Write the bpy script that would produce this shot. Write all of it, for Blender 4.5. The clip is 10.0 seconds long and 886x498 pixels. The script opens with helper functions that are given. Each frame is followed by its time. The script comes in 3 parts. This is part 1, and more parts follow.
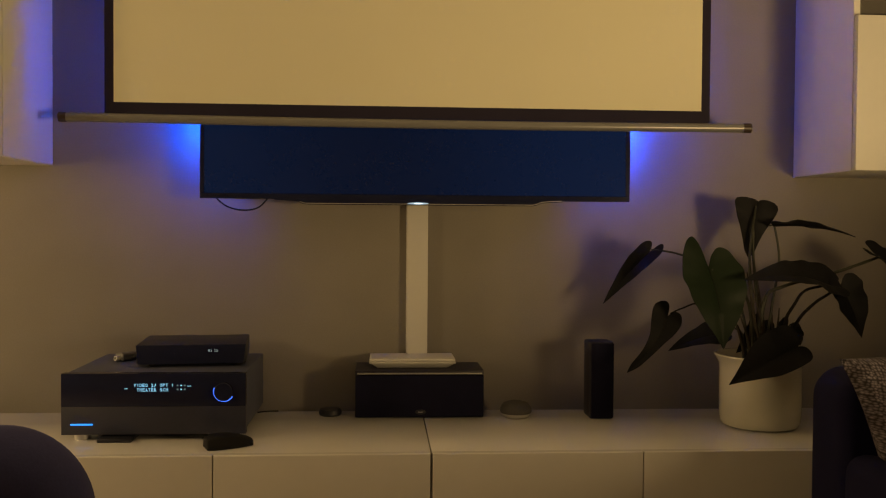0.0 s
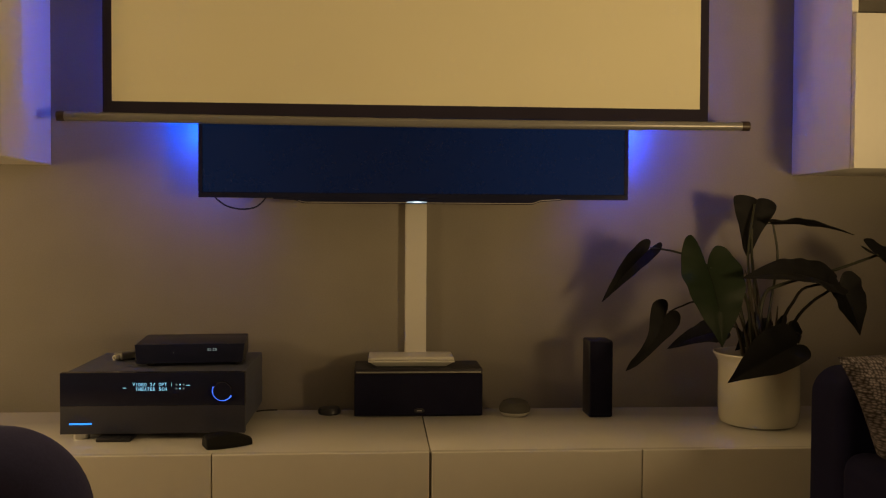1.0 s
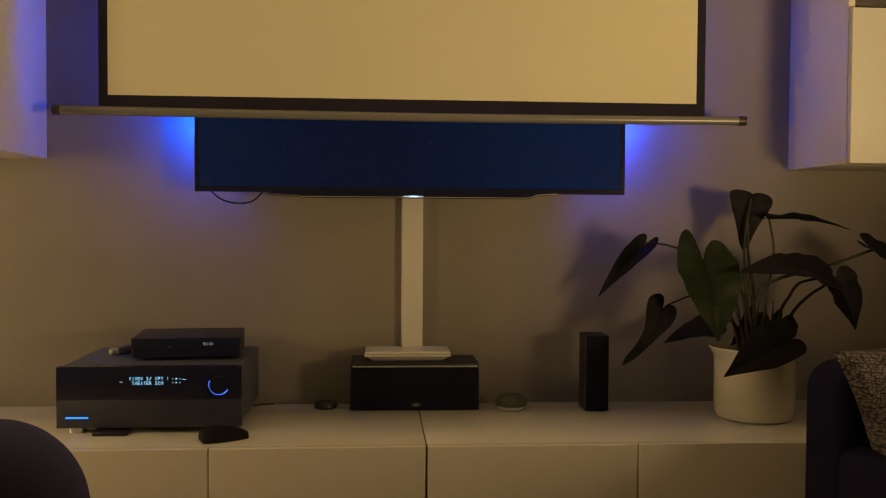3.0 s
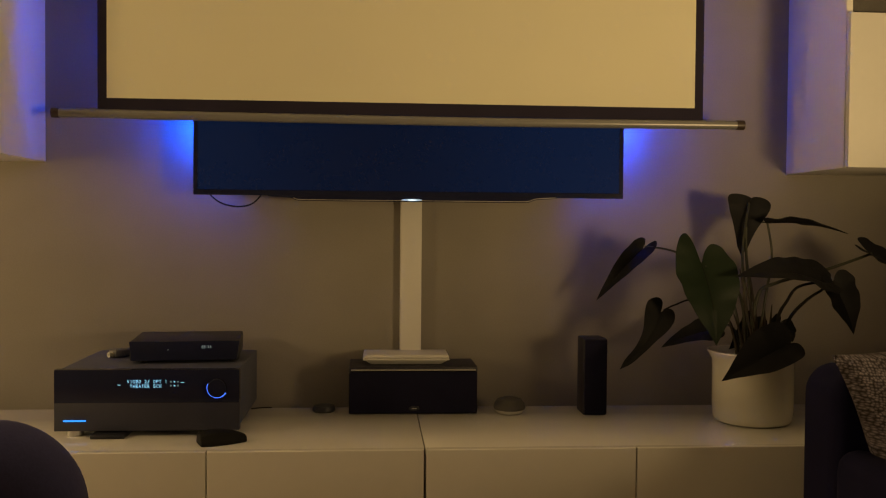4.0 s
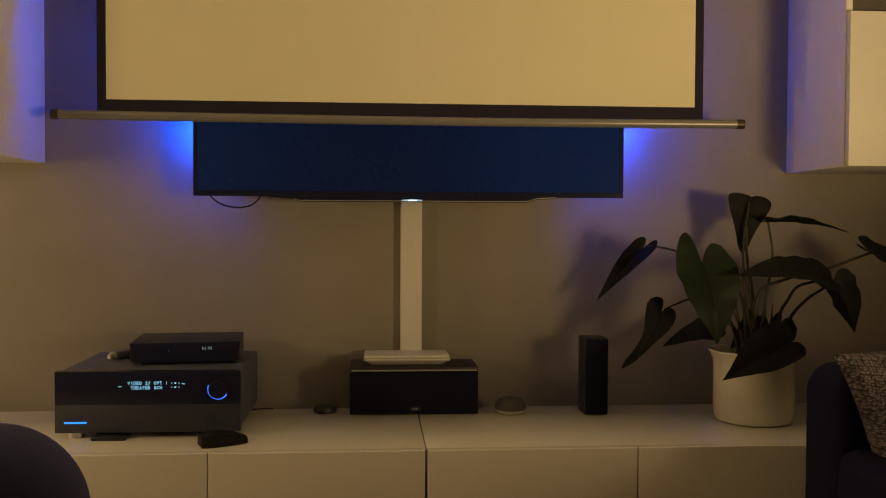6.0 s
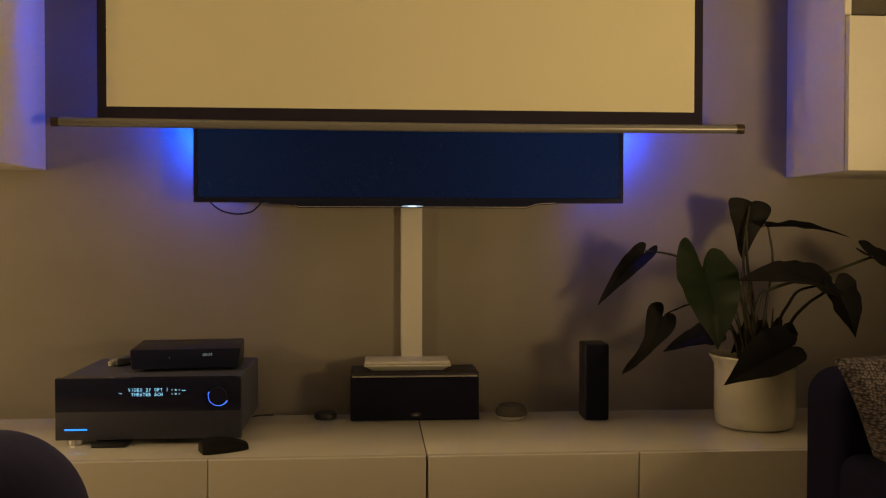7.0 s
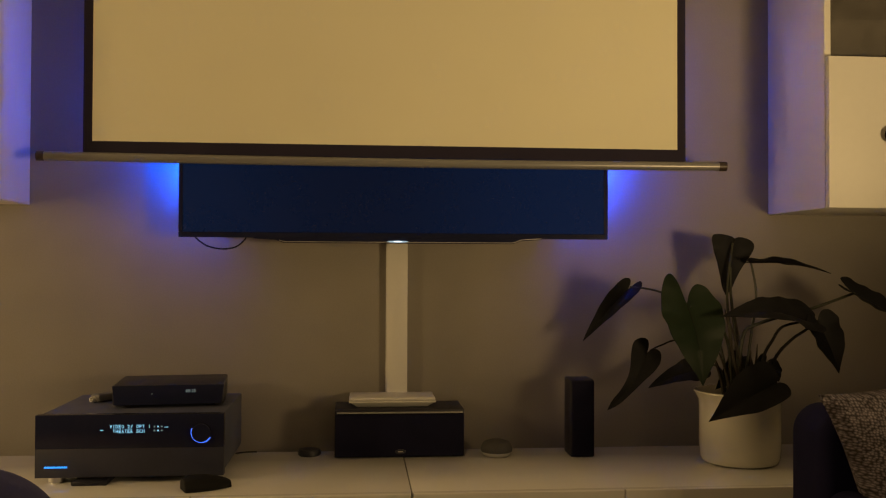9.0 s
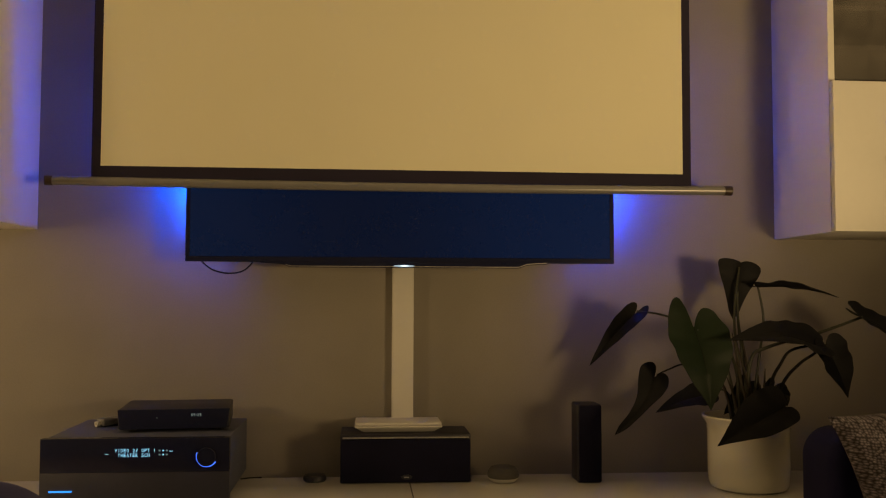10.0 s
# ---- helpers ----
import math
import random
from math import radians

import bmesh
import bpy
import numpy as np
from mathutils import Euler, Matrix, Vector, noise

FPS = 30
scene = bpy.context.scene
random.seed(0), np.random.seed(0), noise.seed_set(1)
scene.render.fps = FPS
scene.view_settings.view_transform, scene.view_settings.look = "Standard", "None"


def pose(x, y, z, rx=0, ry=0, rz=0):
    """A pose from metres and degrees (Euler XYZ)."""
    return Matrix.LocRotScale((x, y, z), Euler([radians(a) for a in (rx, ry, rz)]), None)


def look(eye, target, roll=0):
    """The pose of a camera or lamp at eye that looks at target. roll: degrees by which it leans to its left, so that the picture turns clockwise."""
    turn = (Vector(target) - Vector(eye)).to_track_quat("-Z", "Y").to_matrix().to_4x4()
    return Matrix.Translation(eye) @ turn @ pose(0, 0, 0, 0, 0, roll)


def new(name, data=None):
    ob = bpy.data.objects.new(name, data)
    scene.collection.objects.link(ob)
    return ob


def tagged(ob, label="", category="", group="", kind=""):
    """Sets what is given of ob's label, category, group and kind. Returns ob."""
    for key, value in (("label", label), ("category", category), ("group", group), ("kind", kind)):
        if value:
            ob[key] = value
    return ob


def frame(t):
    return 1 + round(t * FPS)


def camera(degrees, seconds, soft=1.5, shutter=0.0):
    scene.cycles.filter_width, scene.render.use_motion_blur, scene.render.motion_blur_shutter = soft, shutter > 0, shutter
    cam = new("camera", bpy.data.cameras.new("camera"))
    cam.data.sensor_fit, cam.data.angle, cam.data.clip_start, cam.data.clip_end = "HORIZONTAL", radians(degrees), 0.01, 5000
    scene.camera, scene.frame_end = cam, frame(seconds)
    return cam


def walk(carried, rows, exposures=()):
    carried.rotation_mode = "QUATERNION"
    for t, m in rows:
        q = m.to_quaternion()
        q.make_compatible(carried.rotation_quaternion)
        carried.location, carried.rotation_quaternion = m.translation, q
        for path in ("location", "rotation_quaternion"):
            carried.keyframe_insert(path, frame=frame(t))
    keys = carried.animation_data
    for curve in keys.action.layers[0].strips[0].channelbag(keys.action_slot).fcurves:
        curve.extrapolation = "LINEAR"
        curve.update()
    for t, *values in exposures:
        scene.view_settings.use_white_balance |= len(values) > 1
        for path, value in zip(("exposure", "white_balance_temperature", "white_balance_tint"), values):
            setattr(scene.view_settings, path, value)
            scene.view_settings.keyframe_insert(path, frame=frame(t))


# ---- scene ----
cam = camera(51.5, 10.0, soft=1.15)
walk(cam, [
    (0, look((-0.1209, -2.6783, 0.9444), (0.0493, -0.1849, 0.8837), 0.41)),
    (0.5, look((-0.1163, -2.6793, 0.9406), (0.0517, -0.1858, 0.8770), 0.34)),
    (1, look((-0.1197, -2.6786, 0.9466), (0.0530, -0.1854, 0.8801), 0.31)),
    (1.5, look((-0.1171, -2.6795, 0.9437), (0.0549, -0.1864, 0.8708), 0.33)),
    (2, look((-0.1151, -2.6796, 0.9425), (0.0547, -0.1866, 0.8632), 0.33)),
    (2.5, look((-0.1161, -2.6791, 0.9453), (0.0593, -0.1866, 0.8619), 0.32)),
    (4, look((-0.1198, -2.6799, 0.9417), (0.0663, -0.1877, 0.8744), 0.46)),
    (4.5, look((-0.1170, -2.6808, 0.9392), (0.0691, -0.1886, 0.8746), 0.51)),
    (5, look((-0.1220, -2.6793, 0.9422), (0.0645, -0.1871, 0.8771), 0.36)),
    (5.5, look((-0.1223, -2.6777, 0.9435), (0.0659, -0.1858, 0.8745), 0.32)),
    (7, look((-0.1201, -2.6788, 0.9422), (0.0647, -0.1862, 0.8907), 0.05)),
    (7.5, look((-0.1175, -2.6799, 0.9384), (0.0705, -0.1870, 0.9242), 0.06)),
    (8, look((-0.1244, -2.6813, 0.9434), (0.0869, -0.1902, 0.9494), 0.16)),
    (8.5, look((-0.1261, -2.6805, 0.9444), (0.1015, -0.1912, 0.9827), 0.27)),
    (9, look((-0.1260, -2.6806, 0.9439), (0.1036, -0.1915, 0.9874), 0.20)),
    (9.5, look((-0.1295, -2.6821, 0.9344), (0.0940, -0.1936, 1.0192), 0.16)),
    (10, look((-0.1306, -2.6812, 0.9231), (0.0862, -0.1940, 1.0527), 0.18)),
], exposures=[(0.0, 0.0)])

# world: closed room at night, hardly any light from outside
world = bpy.data.worlds.new("night")
scene.world = world
world.use_nodes = True
world.node_tree.nodes["Background"].inputs[0].default_value = (0.02, 0.025, 0.04, 1)
world.node_tree.nodes["Background"].inputs[1].default_value = 0.1


WARM = (0.99, 0.668, 0.297)
# reading lamp beside the sofa, its shade open upwards and towards the screen
data = bpy.data.lights.new("reading_lamp", "SPOT")
data.energy, data.color, data.shadow_soft_size = 94, WARM, 0.15
data.spot_size, data.spot_blend = radians(126), 1.0
LAMP = (1.44, -2.0, 0.875)
new("reading_lamp", data).matrix_world = look(LAMP, (LAMP[0] - 2.25, LAMP[1] + 2.5, LAMP[2] + 2.75))


# unseen fill light, added on the left to brighten the bench and wall
data = bpy.data.lights.new("bench_fill", "POINT")
data.energy, data.color, data.shadow_soft_size = 20, WARM, 0.15
new("bench_fill", data).location = (-1.95, -1.24, 1.12)


# low lamp standing close to the television wall
data = bpy.data.lights.new("corner_lamp", "POINT")
data.energy, data.color, data.shadow_soft_size = 32, WARM, 0.05
new("corner_lamp", data).location = (-2.75, -0.46, 0.72)


# ---- materials ----
def rgb(r, g, b):
    return (r, g, b, 1)


def material(name, colour, rough=0.5, metal=0.0, spread=0.15, size=8.0, fine=90.0, bump=0.05, dist=0.002, coat=0.0, spec=0.5, emit=None, power=0.0):
    """A surface with variation at two scales and fine relief; emit: colour of a thing that gives off light."""
    m = bpy.data.materials.new(name)
    m.use_nodes = True
    nt = m.node_tree
    b = nt.nodes["Principled BSDF"]
    b.inputs["Roughness"].default_value = rough
    b.inputs["Metallic"].default_value = metal
    b.inputs["Coat Weight"].default_value = coat
    b.inputs["Coat Roughness"].default_value = 0.08
    b.inputs["Specular IOR Level"].default_value = spec
    tc = nt.nodes.new("ShaderNodeTexCoord")
    n1 = nt.nodes.new("ShaderNodeTexNoise")
    n1.inputs["Scale"].default_value = size
    n1.inputs["Detail"].default_value = 5
    n2 = nt.nodes.new("ShaderNodeTexNoise")
    n2.inputs["Scale"].default_value = fine
    n2.inputs["Detail"].default_value = 3
    for n in (n1, n2):
        nt.links.new(tc.outputs["Object"], n.inputs["Vector"])
    mix = nt.nodes.new("ShaderNodeMath")
    mix.operation = "MULTIPLY_ADD"
    mix.inputs[1].default_value = 0.35
    nt.links.new(n2.outputs["Fac"], mix.inputs[0])
    nt.links.new(n1.outputs["Fac"], mix.inputs[2])
    ramp = nt.nodes.new("ShaderNodeValToRGB")
    ramp.color_ramp.elements[0].position = 0.4
    ramp.color_ramp.elements[1].position = 0.95
    lo = [c * (1 - spread) for c in colour[:3]]
    hi = [min(1, c * (1 + spread)) for c in colour[:3]]
    ramp.color_ramp.elements[0].color = (*lo, 1)
    ramp.color_ramp.elements[1].color = (*hi, 1)
    nt.links.new(mix.outputs[0], ramp.inputs[0])
    nt.links.new(ramp.outputs[0], b.inputs["Base Color"])
    if bump:
        bp = nt.nodes.new("ShaderNodeBump")
        bp.inputs["Strength"].default_value = bump
        bp.inputs["Distance"].default_value = dist
        nt.links.new(n2.outputs["Fac"], bp.inputs["Height"])
        nt.links.new(bp.outputs[0], b.inputs["Normal"])
    if emit:
        b.inputs["Emission Color"].default_value = (*emit, 1)
        b.inputs["Emission Strength"].default_value = power
    return m


def woven(name, dark, light, cell):
    """Coarse tweed: crossing yarns, proud and sunk in turn."""
    m = bpy.data.materials.new(name)
    m.use_nodes = True
    nt = m.node_tree
    b = nt.nodes["Principled BSDF"]
    b.inputs["Roughness"].default_value = 0.95
    b.inputs["Specular IOR Level"].default_value = 0.1
    tc = nt.nodes.new("ShaderNodeTexCoord")
    sep = nt.nodes.new("ShaderNodeSeparateXYZ")
    com = nt.nodes.new("ShaderNodeCombineXYZ")
    nt.links.new(tc.outputs["Object"], sep.inputs[0])
    nt.links.new(sep.outputs["X"], com.inputs["X"])
    nt.links.new(sep.outputs["Z"], com.inputs["Y"])
    vo = nt.nodes.new("ShaderNodeTexVoronoi")
    vo.voronoi_dimensions = "2D"
    vo.inputs["Scale"].default_value = 1 / cell
    vo.inputs["Randomness"].default_value = 0.65
    nt.links.new(com.outputs[0], vo.inputs["Vector"])
    no = nt.nodes.new("ShaderNodeTexNoise")
    no.inputs["Scale"].default_value = 45
    no.inputs["Detail"].default_value = 4
    nt.links.new(com.outputs[0], no.inputs["Vector"])
    ramp = nt.nodes.new("ShaderNodeValToRGB")
    ramp.color_ramp.elements[0].position, ramp.color_ramp.elements[1].position = 0.15, 0.62
    ramp.color_ramp.elements[0].color, ramp.color_ramp.elements[1].color = rgb(*light), rgb(*dark)
    nt.links.new(vo.outputs["Distance"], ramp.inputs[0])
    mul = nt.nodes.new("ShaderNodeMixRGB")
    mul.blend_type = "MULTIPLY"
    mul.inputs[0].default_value = 0.75
    r2 = nt.nodes.new("ShaderNodeValToRGB")
    r2.color_ramp.elements[0].position, r2.color_ramp.elements[1].position = 0.35, 0.65
    r2.color_ramp.elements[0].color = rgb(0.45, 0.43, 0.42)
    nt.links.new(no.outputs["Fac"], r2.inputs[0])
    nt.links.new(ramp.outputs[0], mul.inputs[1])
    nt.links.new(r2.outputs[0], mul.inputs[2])
    mul2 = nt.nodes.new("ShaderNodeMixRGB")
    mul2.blend_type = "MULTIPLY"
    mul2.inputs[0].default_value = 0.5
    bw = nt.nodes.new("ShaderNodeRGBToBW")
    nt.links.new(vo.outputs["Color"], bw.inputs[0])
    nt.links.new(mul.outputs[0], mul2.inputs[1])
    nt.links.new(bw.outputs[0], mul2.inputs[2])
    nt.links.new(mul2.outputs[0], b.inputs["Base Color"])
    bp = nt.nodes.new("ShaderNodeBump")
    bp.invert = True
    bp.inputs["Distance"].default_value = 0.003
    nt.links.new(vo.outputs["Distance"], bp.inputs["Height"])
    nt.links.new(bp.outputs[0], b.inputs["Normal"])
    return m


WALL = material("taupe_wall_paint", (0.27, 0.25, 0.222), 0.85, spread=0.13, size=2.6, fine=220, bump=0.25, dist=0.001)
CEIL = material("white_ceiling_paint", (0.75, 0.74, 0.72), 0.9, spread=0.04, size=3, fine=200, bump=0.2, dist=0.001)
FLOOR = material("oak_floor", (0.28, 0.19, 0.11), 0.4, spread=0.25, size=5, fine=60, bump=0.1)
GLOSS = material("white_gloss_lacquer", (0.83, 0.82, 0.79), 0.17, spread=0.03, size=4, fine=30, bump=0.02, coat=0.4)
SATIN = material("white_satin_lacquer", (0.74, 0.73, 0.67), 0.5, spread=0.03, size=4, fine=60, bump=0.03)
FABRIC = material("screen_white_fabric", (0.83, 0.80, 0.60), 0.9, spread=0.025, size=2.5, fine=400, bump=0.08, dist=0.0005)
BLACKCLOTH = material("screen_black_border", (0.028, 0.024, 0.045), 0.9, spread=0.1, fine=300, bump=0.1, dist=0.0005, spec=0.2)
ALU = material("satin_aluminium", (0.25, 0.25, 0.25), 0.34, metal=0.3, spread=0.05, size=12, fine=120, bump=0.04, dist=0.0005)
CHROME = material("polished_chrome", (0.75, 0.75, 0.76), 0.32, metal=1.0, spread=0.03, bump=0)
SILVER = material("silver_paint", (0.42, 0.41, 0.41), 0.4, metal=0.3, spread=0.05, bump=0)
BLACKPL = material("black_plastic", (0.018, 0.019, 0.031), 0.45, spread=0.15, fine=250, bump=0.06, dist=0.0004)
GLOSSBLK = material("black_gloss_plastic", (0.016, 0.019, 0.050), 0.14, spec=0.35, spread=0.1, bump=0.0)
BRUSHED = material("black_brushed_metal", (0.036, 0.039, 0.070), 0.5, metal=0.0, spread=0.15, size=9, fine=160, bump=0.05, dist=0.0004)
DARKGREY = material("dark_grey_painted_steel", (0.085, 0.095, 0.150), 0.55, spread=0.12, fine=200, bump=0.08, dist=0.0004)
GRILLE = material("black_grille_cloth", (0.010, 0.010, 0.028), 0.95, spread=0.2, fine=500, bump=0.3, dist=0.0006, spec=0.15)
VINYL = material("black_ash_vinyl", (0.014, 0.013, 0.026), 0.5, spread=0.25, size=14, fine=140, bump=0.12, dist=0.0005)
WHITEPL = material("white_plastic", (0.72, 0.71, 0.68), 0.4, spread=0.03, fine=120, bump=0.03, dist=0.0005)
SMOKEPL = material("smoky_grey_plastic", (0.15, 0.15, 0.155), 0.5, spread=0.1, fine=120, bump=0.03, dist=0.0005)
GREYPL = material("light_grey_plastic", (0.42, 0.41, 0.39), 0.5, spread=0.04, fine=120, bump=0.03, dist=0.0005)
TRUNK = material("white_pvc_trunking", (0.70, 0.69, 0.65), 0.45, spread=0.03, size=5, fine=90, bump=0.03, dist=0.0005)
GREYCLOTH = material("grey_speaker_fabric", (0.085, 0.082, 0.080), 0.95, spread=0.2, fine=600, bump=0.4, dist=0.0006, spec=0.1)
CERAMIC = material("cream_glazed_ceramic", (0.72, 0.70, 0.62), 0.16, spread=0.04, size=9, fine=40, bump=0.03, coat=0.4)
SOIL = material("potting_soil", (0.03, 0.022, 0.016), 0.95, spread=0.4, size=40, fine=160, bump=0.9, dist=0.006)
# leaf colours held near black: they include the shade lying over the plant
LEAFGREEN = material("shade_dimmed_green_leaf", (0.008, 0.018, 0.007), 0.55, spec=0.25, spread=0.3, size=9, fine=45, bump=0.12, dist=0.002)
LEAF = material("shade_dimmed_leaf", (0.0066, 0.0068, 0.0088), 0.6, spec=0.2, spread=0.3, size=9, fine=45, bump=0.12, dist=0.002)
STEM = material("green_leaf_stalk", (0.024, 0.027, 0.014), 0.5, spread=0.25, size=20, fine=90, bump=0.1)
DARKSTEM = material("dark_leaf_stalk", (0.009, 0.008, 0.007), 0.7, spec=0.2, spread=0.3, size=20, fine=90, bump=0.1)
DRYLEAF = material("brown_dry_sheath", (0.040, 0.032, 0.022), 0.8, spread=0.35, size=30, fine=120, bump=0.3)
NAVY = material("dark_navy_upholstery", (0.008, 0.008, 0.036), 0.9, spread=0.2, size=10, fine=260, bump=0.3, dist=0.001, spec=0.2)
CHARCOAL = material("charcoal_upholstery", (0.085, 0.090, 0.25), 0.9, spread=0.2, size=10, fine=300, bump=0.25, dist=0.001, spec=0.25)
DARKWOOD = material("dark_stained_wood", (0.05, 0.032, 0.022), 0.5, spread=0.3, size=12, fine=70, bump=0.1)
TWEED = woven("grey_brown_tweed", (0.085, 0.076, 0.086), (0.34, 0.31, 0.36), 0.0052)
RUBBER = material("black_rubber", (0.012, 0.012, 0.014), 0.7, spec=0.2, bump=0.05)
BROWNCAP = material("dark_brown_end_cap", (0.045, 0.030, 0.024), 0.4, bump=0.03)
PANEL = material("television_panel", (0.006, 0.007, 0.012), 0.10, spread=0.1, bump=0, spec=0.3, emit=(0.05, 0.20, 0.75), power=0.03)


def uneven_backlight(m, x0, x1, levels):
    """The dark screen leaks its backlight unevenly from side to side: strengths at even steps from x0 to x1."""
    nt = m.node_tree
    tc = nt.nodes.new("ShaderNodeTexCoord")
    sep = nt.nodes.new("ShaderNodeSeparateXYZ")
    nt.links.new(tc.outputs["Object"], sep.inputs[0])
    rng = nt.nodes.new("ShaderNodeMapRange")
    rng.inputs["From Min"].default_value, rng.inputs["From Max"].default_value = x0, x1
    nt.links.new(sep.outputs["X"], rng.inputs["Value"])
    ramp = nt.nodes.new("ShaderNodeValToRGB")
    ramp.color_ramp.interpolation = "B_SPLINE"
    while len(ramp.color_ramp.elements) < len(levels):
        ramp.color_ramp.elements.new(0.5)
    for i, v in enumerate(levels):
        ramp.color_ramp.elements[i].position = i / (len(levels) - 1)
        ramp.color_ramp.elements[i].color = (v, v, v, 1)
    nt.links.new(rng.outputs[0], ramp.inputs[0])
    nt.links.new(ramp.outputs[0], nt.nodes["Principled BSDF"].inputs["Emission Strength"])


uneven_backlight(PANEL, -0.62, 0.59, (0.036, 0.027, 0.020, 0.021, 0.030, 0.040, 0.044))
BLUELED = material("blue_led_strip", (0.02, 0.05, 0.3), 0.5, bump=0, emit=(0.004, 0.078, 1.0), power=215.0)
BLUELED_DIM = material("blue_led_strip_dim", (0.02, 0.05, 0.3), 0.5, bump=0, emit=(0.008, 0.068, 1.0), power=212.0)
LOGOLED = material("white_led", (0.4, 0.45, 0.5), 0.4, bump=0, emit=(0.50, 0.78, 1.0), power=0.45)
LOGOCORE = material("white_led_core", (0.5, 0.55, 0.6), 0.4, bump=0, emit=(0.75, 0.92, 1.0), power=1.6)
TEXTLED = material("pale_blue_display", (0.1, 0.2, 0.25), 0.4, bump=0, emit=(0.25, 0.64, 0.95), power=0.95)
RINGLED = material("blue_ring_light", (0.02, 0.05, 0.3), 0.4, bump=0, emit=(0.05, 0.16, 1.0), power=1.5)
BARLED = material("blue_bar_light", (0.02, 0.1, 0.4), 0.4, bump=0, emit=(0.03, 0.30, 1.0), power=1.3)
MARKLED = material("dim_display_marks", (0.1, 0.2, 0.25), 0.4, bump=0, emit=(0.40, 0.60, 0.72), power=0.22)
CLOCKLED = material("white_clock_display", (0.2, 0.25, 0.28), 0.4, bump=0, emit=(0.55, 0.75, 0.85), power=0.35)
SMOKE = material("smoked_brown_glass", (0.25, 0.235, 0.215), 0.16, spread=0.45, size=9, fine=30, bump=0)
SMOKE.node_tree.nodes["Principled BSDF"].inputs["Transmission Weight"].default_value = 0.72
MURKY = material("grey_brown_cabinet_back", (0.34, 0.32, 0.29), 0.7, spread=0.55, size=11, fine=40, bump=0.05)
DARKSHELF = material("dark_brown_shelf_board", (0.15, 0.14, 0.135), 0.5, spread=0.25, bump=0.05)
KNOB = material("dark_bronze_knob", (0.010, 0.006, 0.007), 0.6, spec=0.12, bump=0.02)


# ---- mesh helpers ----
def finish(bm, smooth=True, angle=35):
    bmesh.ops.recalc_face_normals(bm, faces=bm.faces)
    if smooth:
        for f in bm.faces:
            f.smooth = True
        for e in bm.edges:
            if len(e.link_faces) == 2 and e.calc_face_angle(0) > radians(angle):
                e.smooth = False
    return bm


def part(name, bm, mat, parent=None, label="", smooth=True):
    finish(bm, smooth)
    me = bpy.data.meshes.new(name)
    bm.to_mesh(me)
    bm.free()
    me.materials.append(mat)
    ob = new(name, me)
    if parent is not None:
        ob.parent = parent
        ob.matrix_parent_inverse = parent.matrix_basis.inverted()
    if label:
        tagged(ob, label)
    return ob


def thing(name, place, label, category, group="", kind=""):
    ob = new(name)
    ob.empty_display_size = 0.05
    ob.location = place
    return tagged(ob, label, category, group, kind)


def box(x0, x1, y0, y1, z0, z1, r=0.0, seg=2, bm=None):
    """A box between two corners with rounded edges of radius r."""
    b = bmesh.new()
    bmesh.ops.create_cube(b, size=1)
    for v in b.verts:
        v.co = Vector(((x0 + x1) / 2 + v.co.x * (x1 - x0), (y0 + y1) / 2 + v.co.y * (y1 - y0), (z0 + z1) / 2 + v.co.z * (z1 - z0)))
    if r > 0:
        bmesh.ops.bevel(b, geom=b.edges[:], offset=r, segments=seg, profile=0.5, affect="EDGES")
    if bm is None:
        return b
    return join(bm, b)


def join(a, b):
    me = bpy.data.meshes.new("tmp")
    b.to_mesh(me)
    b.free()
    a.from_mesh(me)
    bpy.data.meshes.remove(me)
    return a


def lathe(profile, place, n=48):
    """Turned body from (radius, height) pairs round the vertical through place."""
    b = bmesh.new()
    rings = []
    for r, z in profile:
        if r < 1e-6:
            rings.append([b.verts.new((place[0], place[1], place[2] + z))])
        else:
            rings.append([b.verts.new((place[0] + r * math.cos(2 * math.pi * i / n), place[1] + r * math.sin(2 * math.pi * i / n), place[2] + z)) for i in range(n)])
    for p, q in zip(rings, rings[1:]):
        for i in range(n):
            j = (i + 1) % n
            vs = [p[i % len(p)], p[j % len(p)], q[j % len(q)], q[i % len(q)]]
            uniq = []
            for v in vs:
                if v not in uniq:
                    uniq.append(v)
            if len(uniq) > 2:
                b.faces.new(uniq)
    return b


def tube(points, radius, n=10, steps=6, taper=1.0):
    """A round rod or cable along a smooth line through the points."""
    pts = [Vector(p) for p in points]
    line = []
    for i in range(len(pts) - 1):
        p0, p1, p2, p3 = pts[max(i - 1, 0)], pts[i], pts[i + 1], pts[min(i + 2, len(pts) - 1)]
        for s in range(steps):
            t = s / steps
            line.append(0.5 * ((2 * p1) + (p2 - p0) * t + (2 * p0 - 5 * p1 + 4 * p2 - p3) * t * t + (3 * p1 - p0 - 3 * p2 + p3) * t ** 3))
    line.append(pts[-1])
    b = bmesh.new()
    prev = None
    rings = []
    for i, p in enumerate(line):
        d = (line[min(i + 1, len(line) - 1)] - line[max(i - 1, 0)]).normalized()
        side = prev - d * prev.dot(d) if prev else d.orthogonal()
        side.normalize()
        prev = side
        up = d.cross(side)
        r = radius * (1 + (taper - 1) * i / (len(line) - 1))
        rings.append([b.verts.new(p + (side * math.cos(a) + up * math.sin(a)) * r) for a in [2 * math.pi * k / n for k in range(n)]])
    for p, q in zip(rings, rings[1:]):
        for i in range(n):
            b.faces.new((p[i], p[(i + 1) % n], q[(i + 1) % n], q[i]))
    b.faces.new(rings[0][::-1])
    b.faces.new(rings[-1])
    return b


